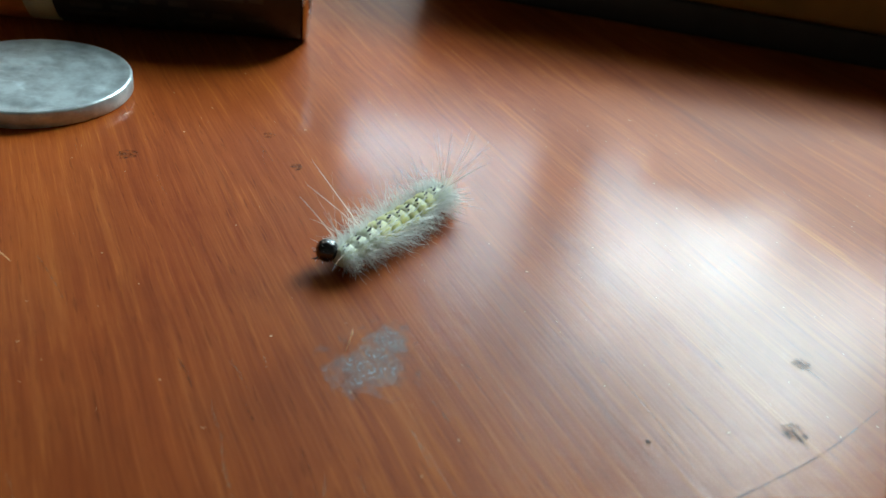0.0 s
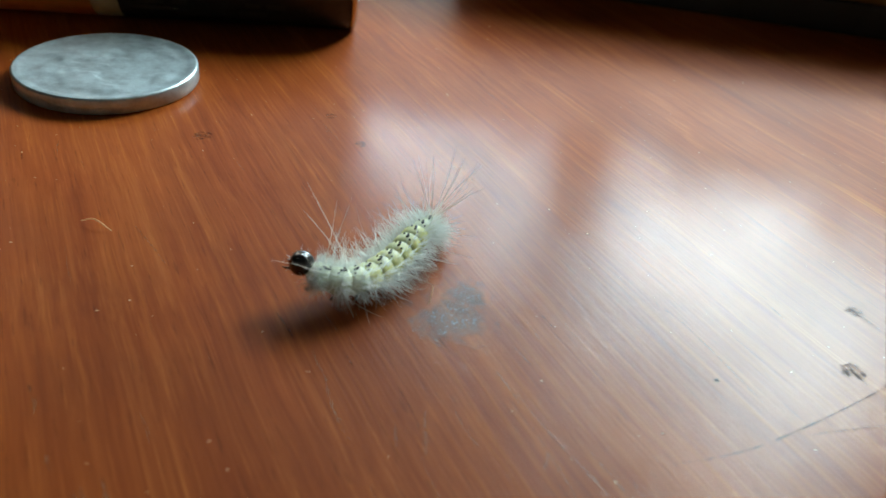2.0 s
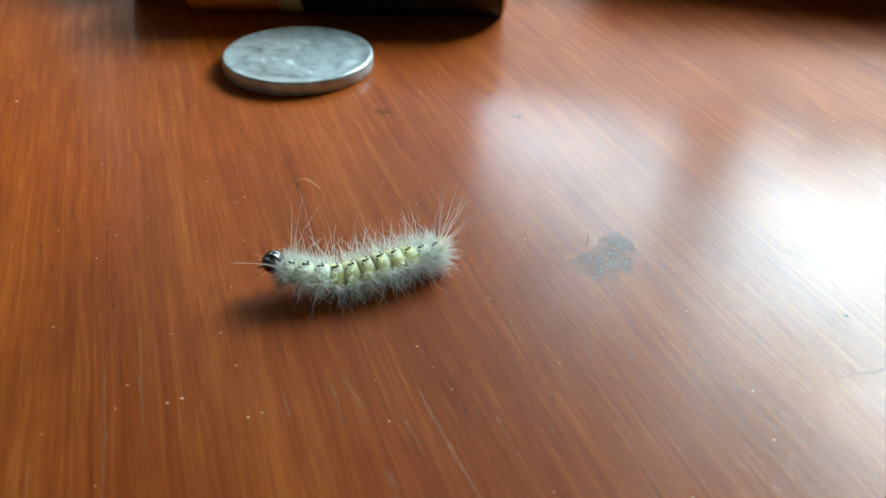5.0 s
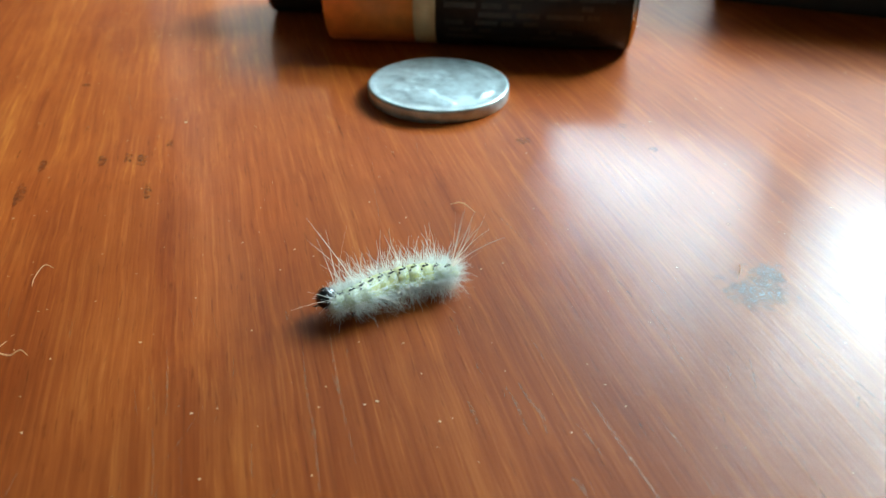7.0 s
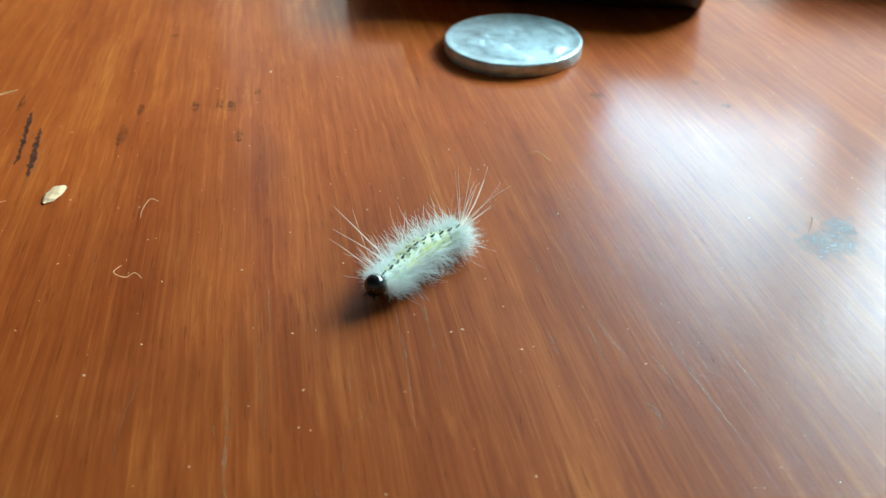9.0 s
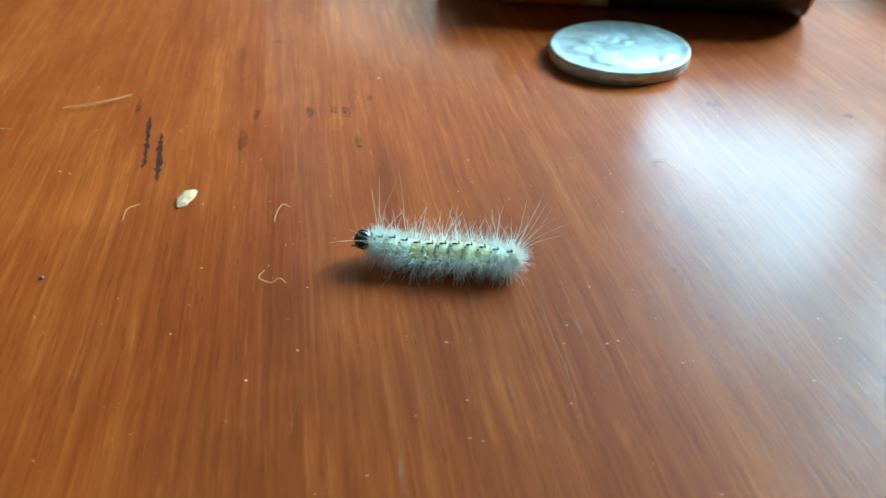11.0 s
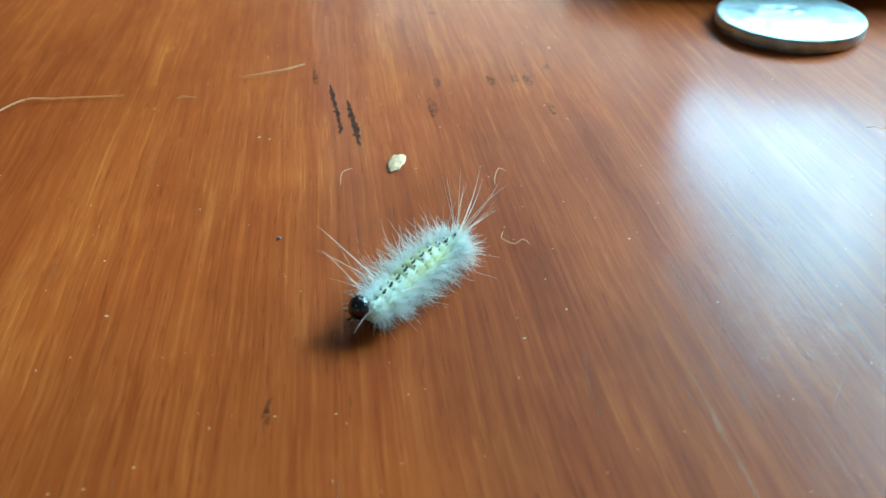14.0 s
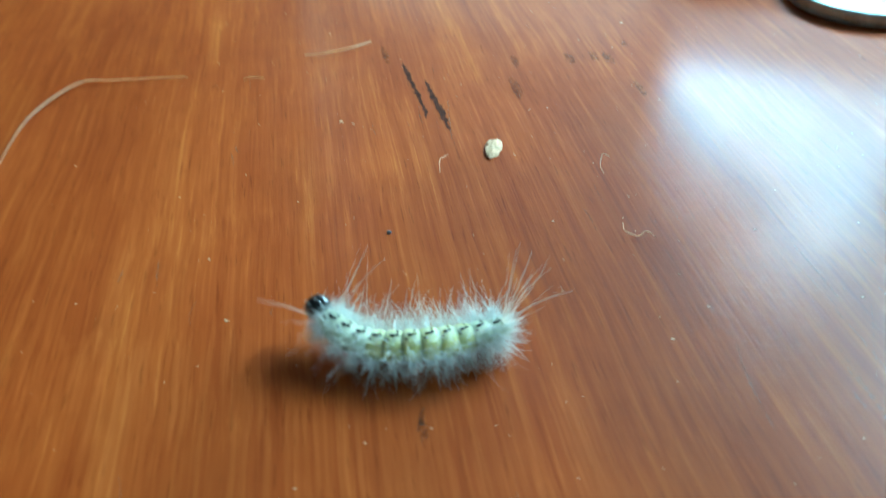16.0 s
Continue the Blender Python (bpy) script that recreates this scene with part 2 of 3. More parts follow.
def scuff_material():
    m, nt, p = material("grey_scuff")
    p.inputs["Roughness"].default_value = 0.5
    p.inputs["Specular IOR Level"].default_value = 0.35
    n = noise_node(nt, coords(nt, scale=(2900, 900, 1), rot=GRAIN), 1, 5, 0.65)
    lumps = noise_node(nt, coords(nt, scale=(620, 620, 1)), 1, 5, 0.6)
    g = nt.nodes.new("ShaderNodeTexGradient")
    g.gradient_type = "SPHERICAL"
    link(nt, coords(nt, scale=(205, 265, 1), rot=-35), g.inputs[0])
    edge = calc(nt, "ADD", g.outputs[1], calc(nt, "MULTIPLY", calc(nt, "SUBTRACT", lumps, 0.5), 1.9))
    link(nt, ramp(nt, noise_node(nt, coords(nt, scale=(2600, 1100, 1), rot=60), 1, 5, 0.75), [(0.38, (0.07, 0.055, 0.055)), (0.50, (0.20, 0.175, 0.17)), (0.62, (0.42, 0.38, 0.38))]), p.inputs["Base Color"])
    shape = ramp(nt, edge, [(0.06, (0, 0, 0)), (0.58, (1, 1, 1))])
    streak = ramp(nt, n, [(0.36, (0.22, 0.22, 0.22)), (0.62, (0.66, 0.66, 0.66))])
    link(nt, mix(nt, 1.0, shape, streak, "MULTIPLY"), p.inputs["Alpha"])
    link(nt, bump(nt, n, 0.5, 0.0001), p.inputs["Normal"])
    return m


SCUFF = scuff_material()
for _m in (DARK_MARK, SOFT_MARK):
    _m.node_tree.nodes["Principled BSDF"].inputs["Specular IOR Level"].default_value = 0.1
SCRATCH_PALE = fading("pale_scratch", (0.50, 0.24, 0.11), 0.4, 0.42, 0.88, 1600)
SCRATCH_DARK = fading("dark_scratch", (0.09, 0.06, 0.05), 0.6, 0.38, 0.70, 900)
FIBRE = hair_material("fibre_tan", (0.95, 0.66, 0.40))
DUST = plain("dust_flake", (0.80, 0.52, 0.30), 0.6, 0.0, 0.3, 900)
GRIT = plain("grit_blue_grey", (0.16, 0.20, 0.23), 0.4, 0.0, 0.4, 3000)
SKIN = skin_material()
SKIN_PALE = plain("caterpillar_pale_skin", (0.62, 0.65, 0.46), 0.6, 0.0, 0.15, 1500, 0.00006)
HAIR_WHITE = hair_material("hair_white", (0.84, 0.87, 0.83))
HAIR_TAN = hair_material("hair_tan", (0.95, 0.82, 0.70))
HEAD_BLACK = plain("head_black_shell", (0.010, 0.010, 0.011), 0.14, 0.0, 0.3, 2000, 0.00003, coat=0.6)
SPOT_BLACK = plain("spot_black", (0.012, 0.012, 0.010), 0.35, 0.0, 0.3, 2000)
PLASTER = plain("wall_plaster", (0.46, 0.42, 0.37), 0.85, 0.0, 0.06, 3, 0.002, bump_scale=40)
CEILING_PAINT = plain("ceiling_paint", (0.46, 0.44, 0.41), 0.9, 0.0, 0.05, 3)
FLOOR_MAT = plain("floor_boards", (0.16, 0.09, 0.05), 0.45, 0.0, 0.3, 9)
FRAME_PAINT = plain("window_paint", (0.75, 0.74, 0.71), 0.5, 0.0, 0.06, 20)


# ---- mesh helpers ----
def part(name, bm, mat, parent=None, label="", smooth=True):
    me = bpy.data.meshes.new(name)
    bm.to_mesh(me)
    bm.free()
    for f in me.polygons:
        f.use_smooth = smooth
    me.materials.append(mat)
    ob = new(name, me)
    if parent is not None:
        ob.parent = parent
    if label:
        ob["label"] = label
    return ob


def from_lists(verts, faces):
    me = bpy.data.meshes.new("tmp")
    me.from_pydata(verts, [], faces)
    bm = bmesh.new()
    bm.from_mesh(me)
    bpy.data.meshes.remove(me)
    return bm


def box(x0, y0, z0, x1, y1, z1, bevel=0.0, segments=2):
    bm = bmesh.new()
    bmesh.ops.create_cube(bm, size=1.0, matrix=Matrix.Translation(((x0 + x1) / 2, (y0 + y1) / 2, (z0 + z1) / 2)) @ Matrix.Diagonal((x1 - x0, y1 - y0, z1 - z0, 1)))
    if bevel:
        bmesh.ops.bevel(bm, geom=bm.edges[:], offset=bevel, segments=segments, affect="EDGES", profile=0.6)
    return bm


def lathe(profile, n=96, axis="x"):
    """A body turned about x or z from (along, radius) pairs."""
    verts, faces = [], []
    for s, r in profile:
        for k in range(n):
            a = 2 * math.pi * k / n
            c, d = r * math.cos(a), r * math.sin(a)
            verts.append((s, c, d) if axis == "x" else (c, d, s))
    for i in range(len(profile) - 1):
        for k in range(n):
            j = (k + 1) % n
            faces.append((i * n + k, i * n + j, (i + 1) * n + j, (i + 1) * n + k))
    bm = from_lists(verts, faces)
    bmesh.ops.remove_doubles(bm, verts=bm.verts, dist=1e-7)
    bmesh.ops.recalc_face_normals(bm, faces=bm.faces)
    return bm


def tube(points, radii, sides=5, into=None):
    """A bent tapering tube through points; adds to the lists into=(verts, faces)."""
    verts, faces = into if into is not None else ([], [])
    start = len(verts)
    pts = [Vector(p) for p in points]
    for i, p in enumerate(pts):
        d = (pts[min(i + 1, len(pts) - 1)] - pts[max(i - 1, 0)]).normalized()
        u = d.orthogonal().normalized()
        v = d.cross(u)
        for k in range(sides):
            a = 2 * math.pi * k / sides
            verts.append(tuple(p + (u * math.cos(a) + v * math.sin(a)) * radii[i]))
    for i in range(len(pts) - 1):
        for k in range(sides):
            j = (k + 1) % sides
            faces.append((start + i * sides + k, start + i * sides + j, start + (i + 1) * sides + j, start + (i + 1) * sides + k))
    return verts, faces


def blob(rx, ry, rz, seg=20, rings=12, rough=0.0, freq=1.0, seed=0.0):
    bm = bmesh.new()
    bmesh.ops.create_uvsphere(bm, u_segments=seg, v_segments=rings, radius=1.0)
    for v in bm.verts:
        k = 1 + rough * noise.noise(v.co * freq + Vector((seed, seed * 1.7, 3.1)))
        v.co = Vector((v.co.x * rx * k, v.co.y * ry * k, v.co.z * rz * k))
    return bm


def film(outline, z):
    """A flat film lying on the table from an outline in centimetres."""
    bm = bmesh.new()
    vs = [bm.verts.new((x / 100, y / 100, z)) for x, y in outline]
    bm.faces.new(vs)
    bmesh.ops.triangulate(bm, faces=bm.faces[:])
    bmesh.ops.recalc_face_normals(bm, faces=bm.faces)
    if sum(f.normal.z for f in bm.faces) < 0:
        bmesh.ops.reverse_faces(bm, faces=bm.faces[:])
    return bm


def ragged(cx, cy, a, b, turn, rough, seed, n=40):
    """An uneven oval outline in centimetres."""
    out = []
    for k in range(n):
        t = 2 * math.pi * k / n
        r = 1 + rough * noise.noise(Vector((math.cos(t) * 1.6, math.sin(t) * 1.6, seed))) + rough * 0.5 * noise.noise(Vector((math.cos(t) * 5, math.sin(t) * 5, seed + 7)))
        x, y = a * r * math.cos(t), b * r * math.sin(t)
        c, s = math.cos(radians(turn)), math.sin(radians(turn))
        out.append((cx + x * c - y * s, cy + x * s + y * c))
    return out


def stroke(points, width, z, taper=True):
    """A flat scratch along points in centimetres."""
    pts = [Vector((x, y)) for x, y in points]
    bm = bmesh.new()
    rows = []
    for i, p in enumerate(pts):
        d = (pts[min(i + 1, len(pts) - 1)] - pts[max(i - 1, 0)]).normalized()
        w = width * (0.25 + 0.75 * math.sin(math.pi * (i + 0.5) / len(pts)) if taper else 1)
        q = Vector((-d.y, d.x)) * w / 2
        rows.append([bm.verts.new(((p + s * q).x / 100, (p + s * q).y / 100, z)) for s in (-1, 1)])
    for a, b in zip(rows, rows[1:]):
        bm.faces.new((a[0], b[0], b[1], a[1]))
    return bm


def arc_points(points, n=24):
    """A smooth line through a few points."""
    pts = [Vector(p) for p in points]
    pts = [2 * pts[0] - pts[1]] + pts + [2 * pts[-1] - pts[-2]]
    out = []
    for i in range(1, len(pts) - 2):
        a, b, c, d = pts[i - 1 : i + 3]
        for k in range(n):
            t = k / n
            out.append(0.5 * (2 * b + (c - a) * t + (2 * a - 5 * b + 4 * c - d) * t * t + (3 * b - a - 3 * c + d) * t**3))
    return [tuple(p) for p in out] + [tuple(pts[-2])]


# ---- the room ----
FLOOR_Z = -0.74


def room():
    e, t = 1.9, 0.16
    high = 1.95

    def slab(name, bounds, mat, label):
        ob = part(name, box(*bounds), mat, smooth=False)
        ob.matrix_world = ROOM
        return tagged(ob, label, "wall" if "wall" in name else name, kind="structure")

    slab("floor", (-e, -e, FLOOR_Z - 0.1, e, WALL_Y, FLOOR_Z), FLOOR_MAT, "dark brown wooden floor under the table")
    slab("ceiling", (-e, -e, high, e, WALL_Y, high + 0.1), CEILING_PAINT, "plain pale ceiling above the table")
    slab("wall_south", (-e, -e - t, FLOOR_Z, e, -e, high), PLASTER, "plain pale plaster wall")
    slab("wall_west", (-e - t, -e, FLOOR_Z, -e, WALL_Y, high), PLASTER, "plain pale plaster wall")
    slab("wall_east", (e, -e, FLOOR_Z, e + t, WALL_Y, high), PLASTER, "plain pale plaster wall")
    bm = box(-e, WALL_Y, FLOOR_Z, WIN_X0, WALL_Y + t, high)
    for b in ((WIN_X1, WALL_Y, FLOOR_Z, e, WALL_Y + t, high), (WIN_X0, WALL_Y, FLOOR_Z, WIN_X1, WALL_Y + t, WIN_Z0), (WIN_X0, WALL_Y, WIN_Z1, WIN_X1, WALL_Y + t, high)):
        tmp = bpy.data.meshes.new("tmp")
        extra = box(*b)
        extra.to_mesh(tmp)
        extra.free()
        bm.from_mesh(tmp)
        bpy.data.meshes.remove(tmp)
    wall = part("wall_north", bm, PLASTER, smooth=False)
    wall.matrix_world = ROOM
    tagged(wall, "plain dim plaster wall with a wide window", "wall", kind="structure")
    win = new("window_1")
    win.matrix_world = ROOM
    tagged(win, "wide painted window with two panes", "window", kind="structure")
    w, y0, y1 = 0.025, WALL_Y + 0.03, WALL_Y + 0.08
    for n, b in (
        ("window_frame", (WIN_X0, y0, WIN_Z0, WIN_X0 + w, y1, WIN_Z1)),
        ("window_frame", (WIN_X1 - w, y0, WIN_Z0, WIN_X1, y1, WIN_Z1)),
        ("window_frame", (WIN_X0 + w, y0, WIN_Z0, WIN_X1 - w, y1, WIN_Z0 + w)),
        ("window_frame", (WIN_X0 + w, y0, WIN_Z1 - w, WIN_X1 - w, y1, WIN_Z1)),
        ("mullion", (MULLION_X - 0.02, y0 - 0.002, WIN_Z0 + w, MULLION_X + 0.02, y1 + 0.002, WIN_Z1 - w)),
    ):
        part(n, box(*b, 0.006), FRAME_PAINT, win, smooth=False)


MULLION_X = 0.10
room()


# ---- the table ----
def table():
    thing = new("table")
    tagged(thing, "varnished reddish-brown wooden table with worn scratched top", "table")
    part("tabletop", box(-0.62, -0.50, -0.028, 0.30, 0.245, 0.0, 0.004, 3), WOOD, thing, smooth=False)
    for x in (-0.56, 0.24):
        for y in (-0.44, 0.185):
            part("leg", box(x - 0.028, y - 0.028, FLOOR_Z, x + 0.028, y + 0.028, -0.0281, 0.004), WOOD, thing, smooth=False)
    z = 0.00003
    ob = part("scuff", film(ragged(0, 0, 0.52, 0.46, 15, 0.25, 2.0), z), SCUFF, thing, "grey scraped patch in the varnish", False)
    ob.location, ob.scale = (0.0233, -0.0637, 0), (0.86, 0.86, 1)
    ob = part("scuff", film(ragged(0, 0, 0.52, 0.46, 40, 0.25, 5.0), z * 1.4), SCUFF, thing, "", False)
    ob.location, ob.scale = (0.0253, -0.0606, 0), (0.50, 0.62, 1)
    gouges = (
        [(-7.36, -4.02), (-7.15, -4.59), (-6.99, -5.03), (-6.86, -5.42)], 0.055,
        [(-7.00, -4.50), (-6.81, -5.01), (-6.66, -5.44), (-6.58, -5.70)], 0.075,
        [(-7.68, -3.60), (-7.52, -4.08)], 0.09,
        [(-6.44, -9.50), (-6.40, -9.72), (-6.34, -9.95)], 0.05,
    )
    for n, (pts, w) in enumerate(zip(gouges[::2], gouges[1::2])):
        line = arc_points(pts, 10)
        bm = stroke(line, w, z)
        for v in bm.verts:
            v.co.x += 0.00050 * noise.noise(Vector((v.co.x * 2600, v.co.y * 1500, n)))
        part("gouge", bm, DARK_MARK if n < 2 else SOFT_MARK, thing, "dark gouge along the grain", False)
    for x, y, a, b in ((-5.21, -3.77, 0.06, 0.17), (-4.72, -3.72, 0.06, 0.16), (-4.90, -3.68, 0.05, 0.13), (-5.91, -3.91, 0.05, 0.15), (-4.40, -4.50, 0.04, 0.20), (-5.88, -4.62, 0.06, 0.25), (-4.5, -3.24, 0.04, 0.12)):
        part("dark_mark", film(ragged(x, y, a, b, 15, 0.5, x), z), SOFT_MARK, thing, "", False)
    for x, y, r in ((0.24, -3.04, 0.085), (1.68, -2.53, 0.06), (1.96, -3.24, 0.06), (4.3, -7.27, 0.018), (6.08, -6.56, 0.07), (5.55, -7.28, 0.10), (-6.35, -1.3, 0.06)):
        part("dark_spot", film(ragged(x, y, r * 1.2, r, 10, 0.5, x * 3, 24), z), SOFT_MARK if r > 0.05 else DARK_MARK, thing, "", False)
    for pts, w, mat in (
        ([(3.56, -8.02), (3.94, -8.0), (4.34, -7.93), (4.79, -7.80), (5.31, -7.63), (5.8, -7.44), (6.6, -7.05)], 0.030, SCRATCH_DARK),
        ([(4.64, -7.89), (5.47, -7.86)], 0.015, SCRATCH_DARK),
        ([(6.08, -6.58), (6.17, -6.81)], 0.045, SCRATCH_DARK),
        ([(5.53, -7.27), (5.56, -7.45)], 0.05, SCRATCH_DARK),
        ([(5.28, -6.38), (5.33, -6.61)], 0.022, SCRATCH_DARK),
        ([(2.63, -7.18), (2.77, -7.63), (2.96, -8.1), (3.2, -8.7)], 0.035, SCRATCH_PALE),
        ([(2.72, -7.80), (2.64, -7.95)], 0.05, SCRATCH_PALE),
        ([(1.93, -7.35), (1.86, -7.75)], 0.045, SCRATCH_PALE),
        ([(1.70, -7.45), (1.68, -7.65)], 0.04, SCRATCH_PALE),
        ([(0.40, -7.84), (0.51, -8.16), (0.67, -8.62), (0.85, -9.1)], 0.06, SCRATCH_PALE),
        ([(-0.29, -7.75), (-0.21, -7.98), (-0.14, -8.29)], 0.05, SCRATCH_PALE),
        ([(-0.18, -7.68), (-0.11, -7.89), (-0.01, -8.09), (0.01, -8.29)], 0.06, SCRATCH_PALE),
        ([(0.15, -8.71), (0.21, -8.79), (0.25, -9.0)], 0.09, SCRATCH_PALE),
        ([(-0.62, -7.93), (-0.54, -8.18)], 0.07, SCRATCH_PALE),
        ([(-2.11, -7.26), (-1.97, -7.89), (-1.85, -8.31), (-1.68, -9.14)], 0.045, SCRATCH_PALE),
        ([(-1.89, -7.06), (-1.70, -7.86), (-1.49, -8.6)], 0.045, SCRATCH_PALE),
        ([(-3.28, -8.86), (-3.17, -9.15), (-3.08, -9.53), (-2.92, -10.09), (-2.8, -10.5)], 0.07, SCRATCH_PALE),
        ([(-2.79, -7.93), (-2.89, -8.35), (-3.02, -8.84), (-3.06, -9.14)], 0.012, SCRATCH_PALE),
        ([(-1.99, -8.75), (-2.10, -8.98), (-2.28, -9.31)], 0.02, SCRATCH_PALE),
    ):
        part("scratch", stroke(arc_points(pts, 8), w * 0.5, z), mat, thing, "", False)
    rng = random.Random(21)
    for n in range(150):
        x, y = rng.uniform(-9.5, 5.0), rng.uniform(-10.5, -1.5)
        if n < 70:
            x, y = rng.uniform(-3.5, 3.5), rng.uniform(-10.0, -6.0)
        a = radians(-90 - GRAIN + rng.gauss(0, 5))
        l = rng.uniform(0.08, 0.45) if rng.random() < 0.8 else rng.uniform(0.5, 1.1)
        line = [(x, y), (x + 0.5 * l * math.cos(a) + rng.gauss(0, 0.012), y + 0.5 * l * math.sin(a)), (x + l * math.cos(a), y + l * math.sin(a))]
        part("scratch", stroke(arc_points(line, 4), rng.uniform(0.006, 0.020), z), SCRATCH_PALE if rng.random() < 0.75 else SOFT_MARK, thing, "", False)
    return thing


table()


# ---- coin and batteries ----
def coin():
    R, H = 0.010605, 0.00195
    rings, n = 40, 128
    verts, faces = [], []
    for i in range(rings + 1):
        r = R * 0.975 * i / rings
        for k in range(n):
            a = 2 * math.pi * k / n
            x, y = r * math.cos(a), r * math.sin(a)
            q = i / rings
            h = 0.00016 - 0.00009 * min(1.0, max(0.0, (0.96 - q) / 0.05))
            if q < 0.86:
                d = noise.noise(Vector((x * 260, y * 260, 0.4))) + 0.5 * noise.noise(Vector((x * 700, y * 700, 2.0)))
                h += 0.00016 * max(0.0, min(1.0, (d + 0.05) * 3.0)) * min(1, (0.86 - q) * 10)
            verts.append((x, y, H - 0.00016 + h))
    for i in range(rings):
        for k in range(n):
            j = (k + 1) % n
            faces.append((i * n + k, (i + 1) * n + k, (i + 1) * n + j, i * n + j))
    rims = [(H, 0.975), (H - 0.00008, 0.992), (H - 0.00022, 1.0), (0.00022, 1.0), (0.00008, 0.992), (0.0, 0.975), (0.0, 0.0)]
    base = rings * n
    for z, q in rims[1:]:
        start = len(verts)
        for k in range(n):
            a = 2 * math.pi * k / n
            verts.append((R * q * math.cos(a), R * q * math.sin(a), z))
        for k in range(n):
            j = (k + 1) % n
            faces.append((base + k, start + k, start + j, base + j))
        base = start
    ob = new("coin")
    for name, chosen in (("face", faces[: rings * n]), ("rim", faces[rings * n :])):
        bm = from_lists(verts, chosen)
        bmesh.ops.delete(bm, geom=[v for v in bm.verts if not v.link_faces], context="VERTS")
        bmesh.ops.remove_doubles(bm, verts=bm.verts, dist=1e-7)
        bmesh.ops.recalc_face_normals(bm, faces=bm.faces)
        part(name, bm, NICKEL, ob, "worn relief in low raised patches" if name == "face" else "smooth bright edge")
    ob.matrix_world = pose(-0.00932, -0.01490, 0.00001, 0, 0, 25)
    tagged(ob, "worn silvery nickel coin lying flat on the table", "coin")


def battery(x, y, turn):
    """An AA cell along its own x: copper positive end at -x."""
    r, half = 0.00760, 0.02590
    g0, g1 = -0.0108, -0.0071
    thing = new("battery")
    bev = 0.0006
    part("black_wrap", lathe([(g1, r - 0.0002), (g1, r), (half - 0.0012, r), (half - 0.0011, r - 0.0002)]), BLACK_WRAP, thing, "glossy black plastic wrap")
    part("gold_band", lathe([(g0, r - 0.0002), (g0, r), (g1, r), (g1, r - 0.0002)]), GOLD, thing, "pale gold printed band")
    part("copper_wrap", lathe([(g0, r - 0.0002), (g0, r), (-half + bev, r), (-half + 0.0002, r - 0.0002), (-half, r - 0.0006), (-half, r - 0.0011)]), COPPER, thing, "copper-coloured wrap")
    part("base_cap", lathe([(half - 0.0011, r - 0.0002), (half - 0.0011, r + 0.00004), (half - 0.0004, r - 0.00005), (half - 0.0001, r - 0.0007), (half, r - 0.0012), (half, 0.0048), (half + 0.0002, 0.0042), (half + 0.0002, 0.0)]), STEEL, thing, "bright steel end cap")
    part("positive_end", lathe([(-half + 0.0001, r - 0.0010), (-half + 0.0001, 0.0030), (-half - 0.0002, 0.0028), (-half - 0.0012, 0.0027), (-half - 0.0014, 0.0024), (-half - 0.0014, 0.0)], 48), STEEL, thing, "steel positive end with a button")
    rng = random.Random(4)
    # faint unreadable print as bars
    for row in range(9):
        phi = 128 + row * 11
        s = g1 + 0.0012 + rng.uniform(0, 0.001)
        while s < half - 0.006:
            w = rng.uniform(0.0018, 0.0062)
            if rng.random() < 0.72:
                verts, faces, k = [], [], 5
                for i in range(k + 1):
                    a = radians(phi - 3.2 + 6.4 * i / k)
                    for ss in (s, s + w):
                        verts.append((ss, (r + 0.00003) * math.cos(a), (r + 0.00003) * math.sin(a)))
                for i in range(k):
                    faces.append((2 * i, 2 * i + 1, 2 * i + 3, 2 * i + 2))
                part("print_bar", from_lists(verts, faces), PRINT, thing)
            s += w + rng.uniform(0.0006, 0.002)
    thing.matrix_world = pose(x / 100, y / 100, r, 0, 0, turn)
    return thing


coin()
tagged(battery(-0.24, 0.853, -4.64), "black and copper AA battery lying beside the coin", "battery", "pair of batteries")
tagged(battery(-1.55, 2.42, 176.0), "black AA battery lying behind another, copper end hidden", "battery", "pair of batteries")


def card_box(x, y, turn, w, d, h):
    """A lidded card box; x, y is the foot of its front left corner in centimetres."""
    thing = new("box")
    part("tray", box(0.0005, 0.0005, 0.0, w - 0.0005, d - 0.0005, 0.0058, 0.0005), BOX_DARK, thing, "dark base")
    part("lid", box(0, 0, 0.0059, w, d, h, 0.0012), YELLOW, thing)
    thing.matrix_world = pose(x / 100, y / 100, 0, 0, 0, turn)
    return thing


tagged(card_box(4.55, 3.50, -20.5, 0.125, 0.075, 0.0235), "low yellow card box with a dark base on the table", "box")


# ---- the caterpillar ----
SEGMENTS = 11
SEG_R = [0.00098, 0.00120, 0.00131, 0.00137, 0.00140, 0.00140, 0.00138, 0.00135, 0.00130, 0.00124, 0.00112]


def hair(rng, root, out, length, radius, curl, into):
    p, d = Vector(root), Vector(out).normalized()
    side = Vector((rng.uniform(-1, 1), rng.uniform(-1, 1), rng.uniform(-0.6, 1))).normalized() * curl
    pts = []
    for k in range(5):
        pts.append(p.copy())
        p += d * length / 4
        d = (d + side * 0.25).normalized()
    verts, faces = into
    start = len(verts)
    across = d.cross(Vector((rng.uniform(-1, 1), rng.uniform(-1, 1), rng.uniform(-1, 1)))).normalized()
    for q, w in zip(pts, (1.0, 0.95, 0.8, 0.55, 0.15)):
        verts.append(tuple(q - across * radius * w * 1.15))
        verts.append(tuple(q + across * radius * w * 1.15))
    for k in range(4):
        faces.append((start + 2 * k, start + 2 * k + 1, start + 2 * k + 3, start + 2 * k + 2))


